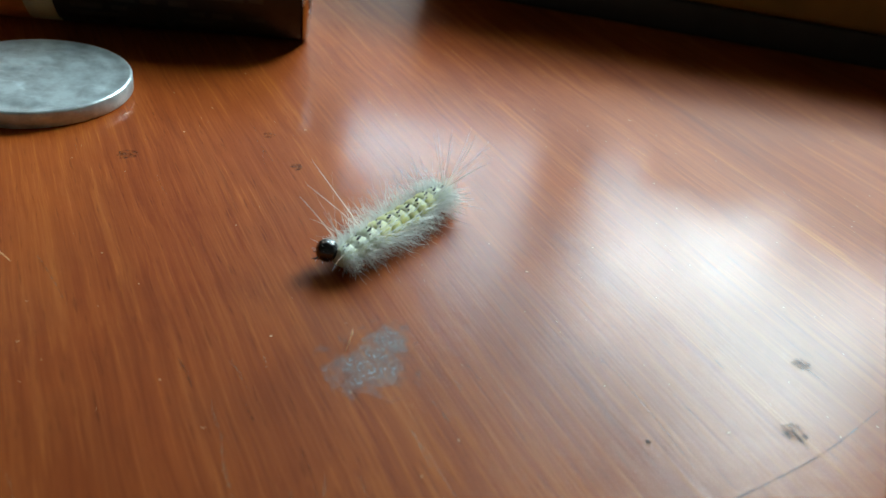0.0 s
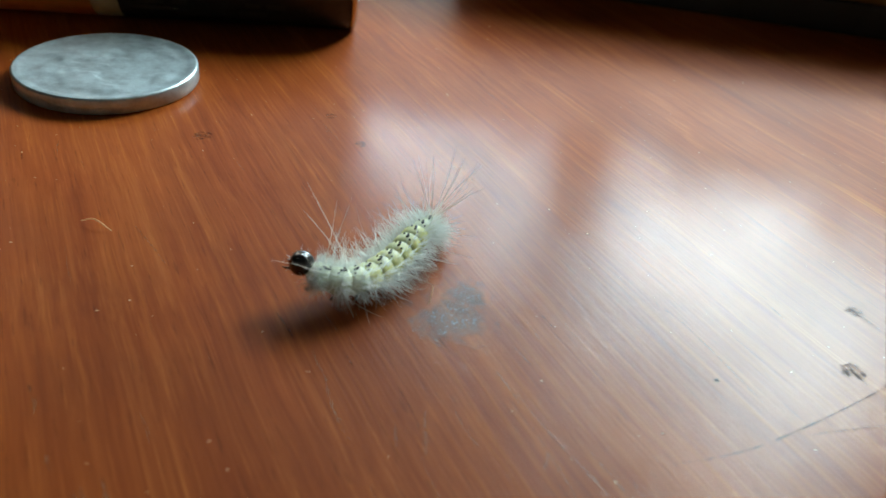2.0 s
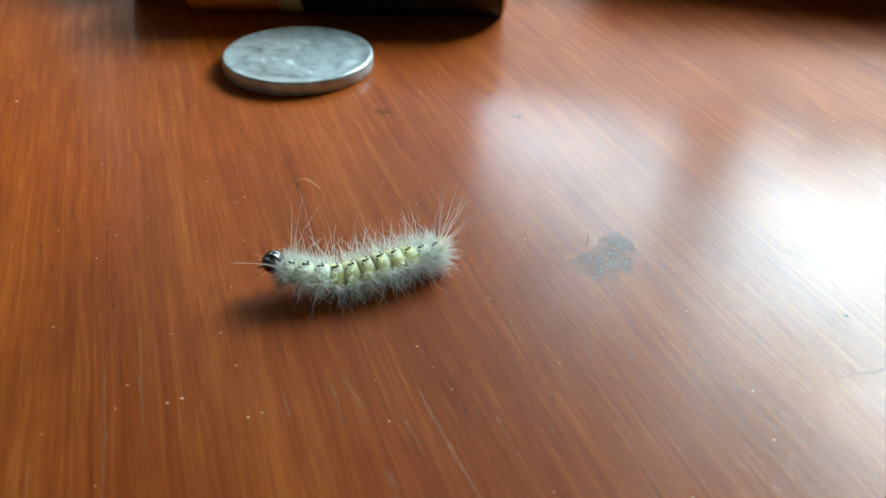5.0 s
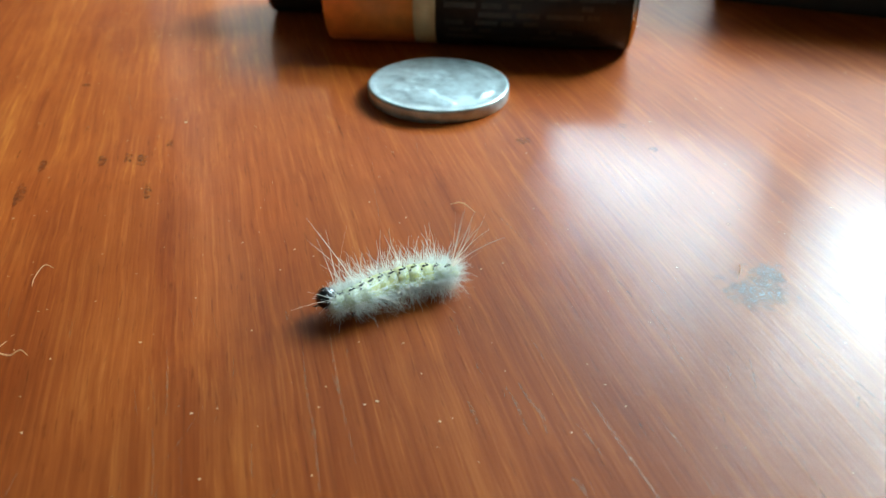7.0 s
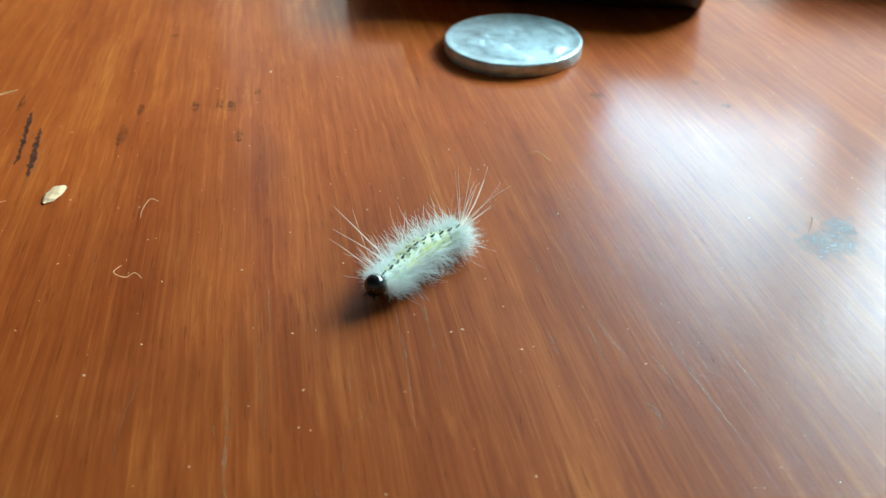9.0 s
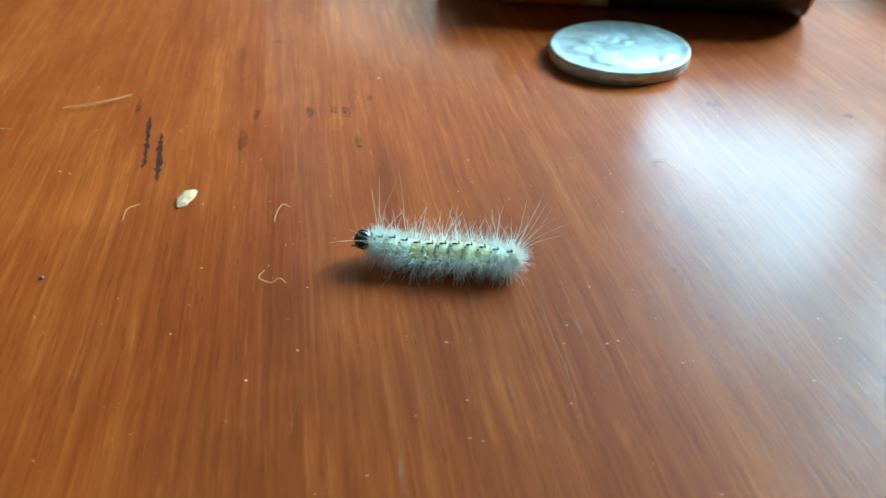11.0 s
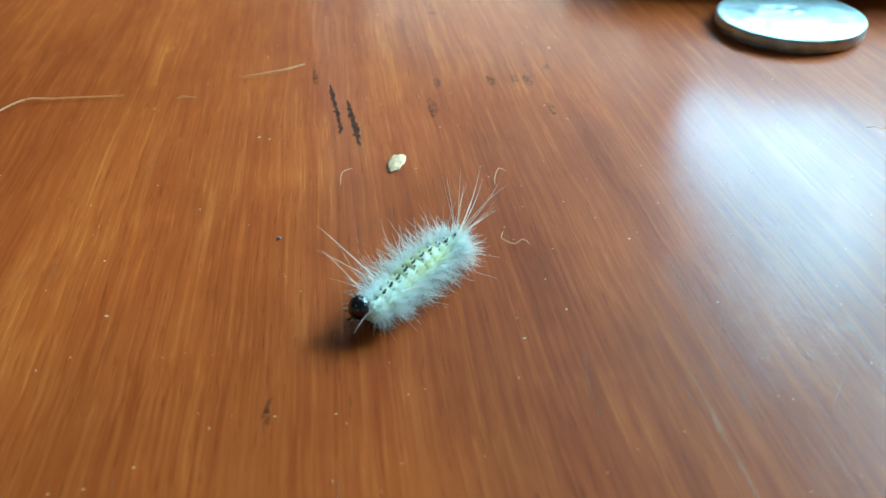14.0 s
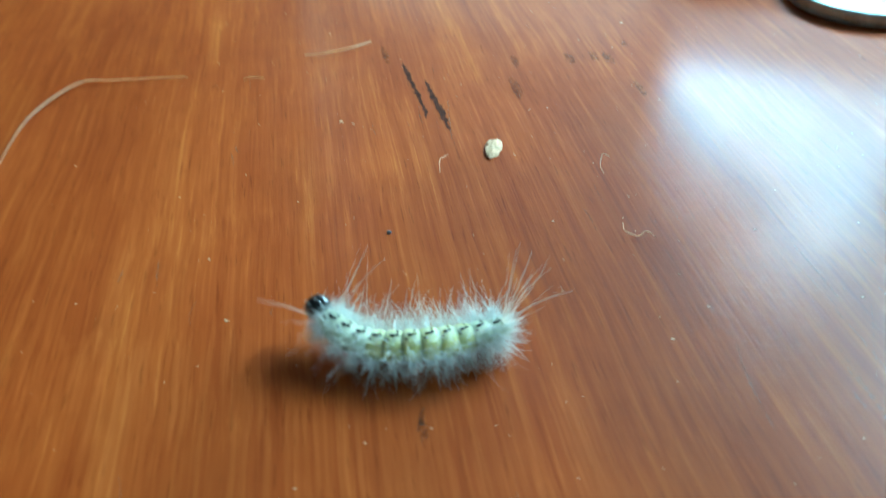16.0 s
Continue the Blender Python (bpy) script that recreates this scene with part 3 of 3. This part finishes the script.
def caterpillar():
    rng = random.Random(11)
    thing = new("caterpillar")
    tagged(thing, "pale yellow-green hairy caterpillar with black head crawling on the table", "caterpillar")
    pieces = []
    for i in range(SEGMENTS):
        r = SEG_R[i]
        n = 28
        prof = []
        for k in range(13):
            s = -1 + 2 * k / 12
            w = math.sqrt(max(0.0, 1 - abs(s) ** 2.6))
            prof.append((s * 0.00128, r * w))
        bm = lathe(prof, n)
        for v in bm.verts:
            v.co.z *= 0.94 if v.co.z > 0 else 0.88
            ridge = noise.noise(v.co * 1500 + Vector((i * 5, 0, 0)))
            v.co *= 1 + 0.035 * ridge
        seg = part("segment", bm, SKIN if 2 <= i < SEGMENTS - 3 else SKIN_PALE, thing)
        pieces.append(seg)
        # a black dot on the back with smaller ones beside it
        for x, y, a, b in ((0.0001, 0.00004, 0.00024, 0.00014), (-0.00024, -0.00006, 0.00015, 0.00011), (0.0004, 0.00042, 0.00009, 0.00008), (-0.0002, -0.00046, 0.00009, 0.00008)):
            d = blob(a * rng.uniform(0.8, 1.15), b * rng.uniform(0.8, 1.15), 0.00009, 12, 6, 0.5, 2.5, i + y * 9000)
            z = r * 0.94 * math.sqrt(max(0.1, 1 - (y / r) ** 2 - (x / 0.0016) ** 2 * 0.3))
            for v in d.verts:
                v.co += Vector((x, y, z + 0.00002))
            part("spot", d, SPOT_BLACK, seg)
        # tufts of hair on the flanks, and soft down between them
        white, tan = ([], []), ([], [])
        front, rear = i >= SEGMENTS - 3, i <= 1
        for side in (-1, 1):
            for ang, count in ((34, 4), (58, 16), (80, 46), (102, 48)):
                if front or rear:
                    count = int(count * 1.25) + 14
                a = radians(ang)
                c = Vector((rng.uniform(-0.0002, 0.0002), side * math.sin(a) * r, math.cos(a) * r * 0.94))
                nrm = Vector((0, side * math.sin(a), math.cos(a)))
                for _ in range(count):
                    spread = Vector((rng.gauss(0, 0.42), rng.gauss(0, 0.30), rng.gauss(-0.1 if ang > 90 else 0.12, 0.30)))
                    length = rng.uniform(0.0010, 0.0026) * (1.0 if ang > 70 else 0.6) * (0.68 if front else 1.0)
                    root = c * 0.96 + Vector((rng.gauss(0, 0.00030), rng.gauss(0, 0.00010), rng.gauss(0, 0.00012)))
                    hair(rng, root, nrm + spread, length, 0.000017, rng.uniform(0.1, 0.8), white)
                for _ in range(3):
                    spread = Vector((rng.gauss(0, 0.4), rng.gauss(0, 0.25), rng.gauss(0.1, 0.25)))
                    hair(rng, c * 0.97, nrm + spread, rng.uniform(0.0021, 0.0036), 0.000021, rng.uniform(0.2, 1.2), white)
                if rng.random() < 0.5 and 0 < i < SEGMENTS - 1:
                    spread = Vector((rng.gauss(0, 0.4), rng.gauss(0, 0.25), rng.gauss(0.1, 0.25)))
                    hair(rng, c * 0.97, nrm + spread, rng.uniform(0.0030, 0.0048), 0.000019, rng.uniform(0.1, 0.9), tan)
        for _ in range(170 if front else 300 if rear else 110):
            a = radians(rng.choice((-1, 1)) * rng.uniform(10 if front or rear else 55, 118))
            x = rng.uniform(-0.0009, 0.0009)
            nrm = Vector((x * 500, math.sin(a), math.cos(a)))
            hair(rng, (x, math.sin(a) * r * 0.95, math.cos(a) * r * 0.89), nrm + Vector((rng.gauss(0, 0.4), rng.gauss(0, 0.3), rng.gauss(0, 0.3))), rng.uniform(0.0004, 0.0012), 0.000012, rng.uniform(0, 0.6), white)
        if i == 0:
            for _ in range(260):
                d = Vector((-1.0, rng.gauss(0, 0.7), rng.gauss(0.35, 0.5)))
                hair(rng, (rng.uniform(-0.0009, -0.0004), rng.uniform(-0.0008, 0.0008), rng.uniform(-0.0006, 0.0008)), d, rng.uniform(0.0008, 0.0022), 0.000013, rng.uniform(0, 0.6), white)
            for _ in range(18):
                d = Vector((rng.uniform(-1.0, 0.1), rng.gauss(0, 0.5), rng.uniform(0.3, 1.3)))
                hair(rng, (-0.0004, 0, 0.0006), d, rng.uniform(0.0046, 0.0074), 0.000024, rng.uniform(0, 0.5), tan)
        if i == SEGMENTS - 1:
            # a collar of down that half covers the head
            for _ in range(330):
                a = radians(rng.uniform(-125, 125))
                d = Vector((rng.uniform(-0.2, 0.7), math.sin(a), math.cos(a) * 0.9))
                hair(rng, (rng.uniform(0.0001, 0.0008), math.sin(a) * 0.0009, math.cos(a) * 0.0008), d + Vector((rng.gauss(0, 0.2), rng.gauss(0, 0.25), rng.gauss(0, 0.25))), rng.uniform(0.0007, 0.0015), 0.000014, rng.uniform(0, 0.6), white)
            for x, y, z in ((0.5, -0.9, 1.0), (0.2, -0.8, 1.1), (-0.1, -0.8, 1.35), (0.5, 0.9, 0.9), (0.9, 0.8, 0.5)):
                hair(rng, (0.0003, 0.0008 * y, 0.0008), (x, y, z + rng.uniform(-0.1, 0.1)), rng.uniform(0.0050, 0.0066), 0.000028, 0.25, tan)
        if i == SEGMENTS - 3:
            for y, z, l in ((-0.9, 1.1, 0.0080), (-1.1, 0.7, 0.0064), (1.0, 0.8, 0.0050)):
                hair(rng, (0.0, 0.0008 * y, 0.0008), (0.3, y, z), l, 0.000030, 0.2, tan)
        part("hair_tuft", from_lists(*white), HAIR_WHITE, seg, "fine white hairs")
        if tan[0]:
            part("long_hair", from_lists(*tan), HAIR_TAN, seg, "long tan hairs")
        # legs: dark pointed ones in front, stubby pale ones along the belly
        if i >= SEGMENTS - 3:
            for side in (-1, 1):
                v, f = tube([(0.0001, side * 0.0006, -0.0009), (0.0004, side * 0.0010, -0.0011), (0.0005, side * 0.0009, -0.00138)], [0.00016, 0.00012, 0.00003], 7)
                part("leg", from_lists(v, f), SPOT_BLACK, seg, "short pointed black leg")
        elif i in (0, 3, 4, 5, 6):
            for side in (-1, 1):
                v, f = tube([(0, side * 0.0006, -0.0008), (0, side * 0.0007, -0.0011), (0, side * 0.0007, -0.00138)], [0.00034, 0.00028, 0.00022], 9)
                part("proleg", from_lists(v, f), SKIN, seg)
    bm = blob(0.00104, 0.00108, 0.00106, 28, 18, 0.05, 1.2)
    for v in bm.verts:
        v.co.z -= 0.00008 * math.exp(-((v.co.y / 0.00016) ** 2)) * (1 if v.co.z > 0 else 0)
    head = part("head", bm, HEAD_BLACK, thing, "shiny black head")
    for side in (-1, 1):
        v, f = tube([(0.00055, side * 0.00045, -0.0005), (0.0010, side * 0.0005, -0.0007), (0.0013, side * 0.00055, -0.0007)], [0.00010, 0.00008, 0.00002], 6)
        part("antenna", from_lists(v, f), SPOT_BLACK, head)
        part("mandible", (lambda b: (bmesh.ops.translate(b, verts=b.verts, vec=(0.0006, side * 0.0002, -0.0007)), b)[1])(blob(0.00025, 0.00018, 0.0003, 10, 8)), SPOT_BLACK, head)
    fuzz = ([], [])
    for _ in range(26):
        d = Vector((rng.uniform(-0.5, 0.6), rng.gauss(0, 0.8), rng.gauss(0.2, 0.7))).normalized()
        hair(rng, d * 0.0009, d, rng.uniform(0.0003, 0.0007), 0.000016, 0.2, fuzz)
    part("hair_tuft", from_lists(*fuzz), HAIR_WHITE, head, "fine white hairs")
    pieces.append(head)
    return thing, pieces


CATERPILLAR, PIECES = caterpillar()


# ---- litter on the table ----
def husk():
    bm = blob(0.00088, 0.00175, 0.00016, 48, 16, 0.28, 2.6, 3.0)
    for v in bm.verts:
        v.co.x *= 1.0 + 0.28 * v.co.y / 0.0019 + 0.10 * noise.noise(v.co * 2400)
    ob = part("seed_husk", bm, CREAM)
    ob.matrix_world = pose(-0.0608, -0.0605, 0.00016, 2, 2, -8)
    tagged(ob, "small cream-coloured flat seed husk on the table", "husk")


def fibre(label, pts, radius):
    line = [(x / 100, y / 100, radius * 0.9 + z / 100) for x, y, z in arc_points(pts, 10)]
    v, f = tube(line, [radius * (0.35 + 0.65 * math.sin(math.pi * (i + 0.5) / len(line))) for i in range(len(line))], 6)
    ob = part("fibre", from_lists(v, f), FIBRE)
    tagged(ob, label, "fibre", "loose fibres on the table")


def flakes():
    """Dust: tiny tilted flakes strewn over the table."""
    rng = random.Random(8)
    verts, faces = [], []

    def flake(x, y, size):
        start = len(verts)
        n = rng.randint(5, 7)
        t = rng.uniform(0, 6.3)
        for h in (0.0, 1.0):
            for k in range(n):
                a = 2 * math.pi * k / n + t
                q = size * rng.uniform(0.45, 1.0)
                verts.append((x + q * math.cos(a) * 1.3, y + q * math.sin(a) * 0.7, 0.000008 + h * size * 0.12 + h * rng.uniform(0, size * 0.25)))
        faces.append(tuple(start + n + k for k in range(n)))
        for k in range(n):
            faces.append((start + k, start + (k + 1) % n, start + n + (k + 1) % n, start + n + k))

    for x, y, s in ((-4.47, -2.58, 0.05), (-1.48, -7.98, 0.025), (-3.59, -7.23, 0.03), (-0.85, -8.16, 0.025), (-7.83, -5.58, 0.05), (-5.45, -7.26, 0.03), (-1.38, -7.94, 0.035), (-2.89, -8.1, 0.025), (-8.52, -8.09, 0.03), (-8.12, -8.84, 0.04), (-7.17, -10.34, 0.03), (-4.18, -8.33, 0.025), (-4.52, -8.73, 0.03), (3.99, -5.17, 0.03), (-5.85, -6.12, 0.025), (-7.68, -5.62, 0.04)):
        flake(x / 100, y / 100, s / 215)
    for _ in range(900):
        x, y = rng.uniform(-0.105, 0.095), rng.uniform(-0.125, 0.03)
        if math.hypot(x + 0.0093, y + 0.0149) < 0.0112 or (abs(x) < 0.04 and y > -0.002):
            continue
        flake(x, y, rng.choice((0.00004, 0.00005, 0.00006, 0.00007, 0.00008, 0.00010)))
    ob = part("dust", from_lists(verts, faces), DUST, smooth=False)
    tagged(ob, "pale dust specks strewn over the table", "dust", kind="stuff")


husk()
LOOSE = "thin curved tan fibre lying on the table"
fibre(LOOSE, [(-8.64, -3.96, 0.01), (-8.35, -3.92, 0.04), (-8.03, -3.72, 0.04), (-7.85, -3.47, 0.01)], 0.00012)
fibre("long bent tan fibre lying on the table", [(-11.25, -6.85, 0.01), (-11.40, -5.85, 0.05), (-11.22, -5.02, 0.05), (-10.83, -4.86, 0.03), (-9.98, -4.66, 0.01)], 0.00011)
fibre(LOOSE, [(-9.25, -4.68, 0.01), (-9.15, -4.65, 0.03), (-9.0, -4.61, 0.01)], 0.00006)
fibre(LOOSE, [(-0.75, -4.74, 0.01), (-0.62, -4.80, 0.06), (-0.47, -4.92, 0.01)], 0.00006)
fibre(LOOSE, [(2.26, -5.92, 0.02), (2.24, -6.03, 0.05), (2.18, -6.17, 0.01)], 0.00005)
fibre("tiny curled pale fibre lying on the table", [(-4.80, -7.25, 0.01), (-4.80, -7.42, 0.05), (-4.68, -7.45, 0.02), (-4.60, -7.40, 0.04), (-4.52, -7.44, 0.01)], 0.00005)
fibre("tiny curled pale fibre lying on the table", [(-4.85, -6.10, 0.01), (-4.93, -6.12, 0.05), (-4.96, -6.30, 0.02), (-4.93, -6.42, 0.01)], 0.00004)
fibre("tiny curled pale fibre lying on the table", [(-6.55, -6.20, 0.01), (-6.62, -6.35, 0.04), (-6.60, -6.55, 0.01)], 0.00004)
grit = part("grit", blob(0.00022, 0.00018, 0.00014, 10, 8, 0.4, 2.0), GRIT)
grit.matrix_world = pose(-0.0697, -0.0757, 0.0001)
tagged(grit, "tiny blue-grey crumb of grit on the table", "grit")
flakes()


# ---- what moves ----
def motions():
    """Crawling: seconds, head x y and lift, front x y, middle x y, tail x y, in centimetres."""
    crawl = [
        (0, 2.12, -5.05, 0.00, 2.32, -5.03, 2.83, -4.54, 3.39, -4.00),
        (0.5, 1.96, -5.35, 0.00, 2.17, -5.24, 2.50, -4.85, 3.00, -4.29),
        (1, 1.66, -5.77, 0.22, 1.93, -5.70, 2.31, -5.25, 2.74, -4.60),
        (1.5, 1.46, -5.97, 0.25, 1.69, -5.96, 2.13, -5.53, 2.55, -4.88),
        (2, 1.14, -5.96, 0.20, 1.48, -6.06, 1.89, -5.75, 2.38, -5.14),
        (2.5, 0.89, -6.15, 0.02, 1.15, -6.19, 1.61, -5.94, 2.17, -5.44),
        (3, 0.70, -6.57, 0.00, 1.00, -6.44, 1.34, -6.11, 1.88, -5.70),
        (3.5, 0.32, -6.67, 0.03, 0.59, -6.71, 1.04, -6.43, 1.55, -5.94),
        (4, -0.11, -6.63, 0.05, 0.21, -6.73, 0.72, -6.61, 1.35, -6.19),
        (4.2, -0.16, -6.61, 0.25, 0.10, -6.82, 0.64, -6.76, 1.28, -6.26),
        (5.2, -1.00, -6.56, 0.10, -0.70, -6.64, -0.20, -6.56, 0.50, -6.32),
        (6.3, -1.79, -6.32, 0.10, -1.41, -6.46, -0.96, -6.36, -0.27, -6.31),
        (6.5, -1.85, -6.34, 0.20, -1.56, -6.47, -0.98, -6.25, -0.53, -6.26),
        (7, -1.94, -6.77, 0.00, -1.71, -6.76, -1.37, -6.48, -0.78, -6.28),
        (7.5, -2.02, -7.17, 0.00, -1.76, -7.02, -1.41, -6.66, -0.98, -6.15),
        (8, -1.65, -7.69, 0.00, -1.69, -7.37, -1.58, -6.95, -1.31, -6.54),
        (8.2, -1.62, -7.71, 0.00, -1.69, -7.48, -1.66, -7.07, -1.38, -6.34),
        (9.2, -2.35, -7.55, 0.03, -2.17, -7.38, -1.92, -7.06, -1.47, -6.74),
        (10.3, -3.06, -6.83, 0.10, -2.83, -6.92, -2.29, -6.97, -1.56, -7.02),
        (10.5, -3.29, -6.94, 0.10, -3.08, -6.99, -2.49, -7.04, -1.71, -7.06),
        (11, -3.84, -6.93, 0.05, -3.65, -6.95, -3.01, -6.99, -2.37, -7.00),
        (11.5, -4.37, -7.02, 0.18, -4.08, -7.11, -3.66, -6.98, -3.03, -6.93),
        (12, -5.04, -6.93, 0.08, -4.80, -7.05, -4.21, -7.03, -3.49, -7.05),
        (12.5, -5.46, -7.33, 0.05, -5.19, -7.28, -4.64, -7.15, -4.01, -7.04),
        (13, -5.82, -7.58, 0.02, -5.50, -7.58, -5.07, -7.37, -4.56, -7.03),
        (13.5, -5.68, -8.21, 0.00, -5.52, -8.15, -5.26, -7.74, -4.94, -7.24),
        (14, -5.89, -8.71, 0.00, -5.74, -8.63, -5.58, -8.25, -5.22, -7.65),
        (14.5, -6.11, -9.24, 0.00, -5.98, -9.20, -5.74, -8.72, -5.51, -8.07),
        (15, -6.61, -9.34, 0.05, -6.31, -9.39, -5.94, -9.12, -5.69, -8.49),
        (15.5, -6.89, -9.40, 0.05, -6.66, -9.37, -6.24, -9.13, -5.73, -8.63),
        (16, -7.30, -8.92, 0.12, -7.04, -9.10, -6.51, -9.13, -5.89, -8.89),
    ]
    roots, ways = [], [[] for _ in PIECES]
    for t, hx, hy, lift, ax, ay, mx, my, tx, ty in crawl:
        line = arc_points([(tx, ty), (mx, my), (ax, ay), (hx, hy)], 16)
        heading = math.degrees(math.atan2(ay - ty, ax - tx))
        root = pose(mx / 100, my / 100, 0, 0, 0, heading)
        back = root.inverted()
        roots.append((t, root))
        run = [0.0]
        for a, b in zip(line, line[1:]):
            run.append(run[-1] + math.dist(a, b))
        total = run[-1]

        def at(s):
            s = max(0.0, min(total, s))
            k = next((k for k in range(len(run) - 1) if run[k + 1] >= s), len(run) - 2)
            q = (s - run[k]) / max(1e-6, run[k + 1] - run[k])
            return [line[k][j] + q * (line[k + 1][j] - line[k][j]) for j in (0, 1)]

        for i in range(SEGMENTS + 1):
            s = total * (0.015 + 0.972 * i / SEGMENTS) if i < SEGMENTS else total
            x, y = at(s)
            a, b = at(s - 0.08), at(s + 0.08)
            turn = math.degrees(math.atan2(b[1] - a[1], b[0] - a[0]))
            up = max(0.0, (i / SEGMENTS - 0.68) / 0.32)
            z = 0.00140 + 0.00012 * math.sin(i * 1.1 - t * 6.5) + lift / 100 * 0.8 * up ** 0.85 + (0.0005 if i == SEGMENTS else 0)
            tilt = -math.degrees(math.atan2(lift * up * 1.2, 0.35)) * (0.5 if i == SEGMENTS else 1)
            m = pose(x / 100, y / 100, z, 0, 0, turn) @ pose(0, 0, 0, 0, tilt, 0)
            ways[i].append((t, back @ m))
    walk(CATERPILLAR, roots)
    for ob, rows in zip(PIECES, ways):
        walk(ob, rows)


motions()
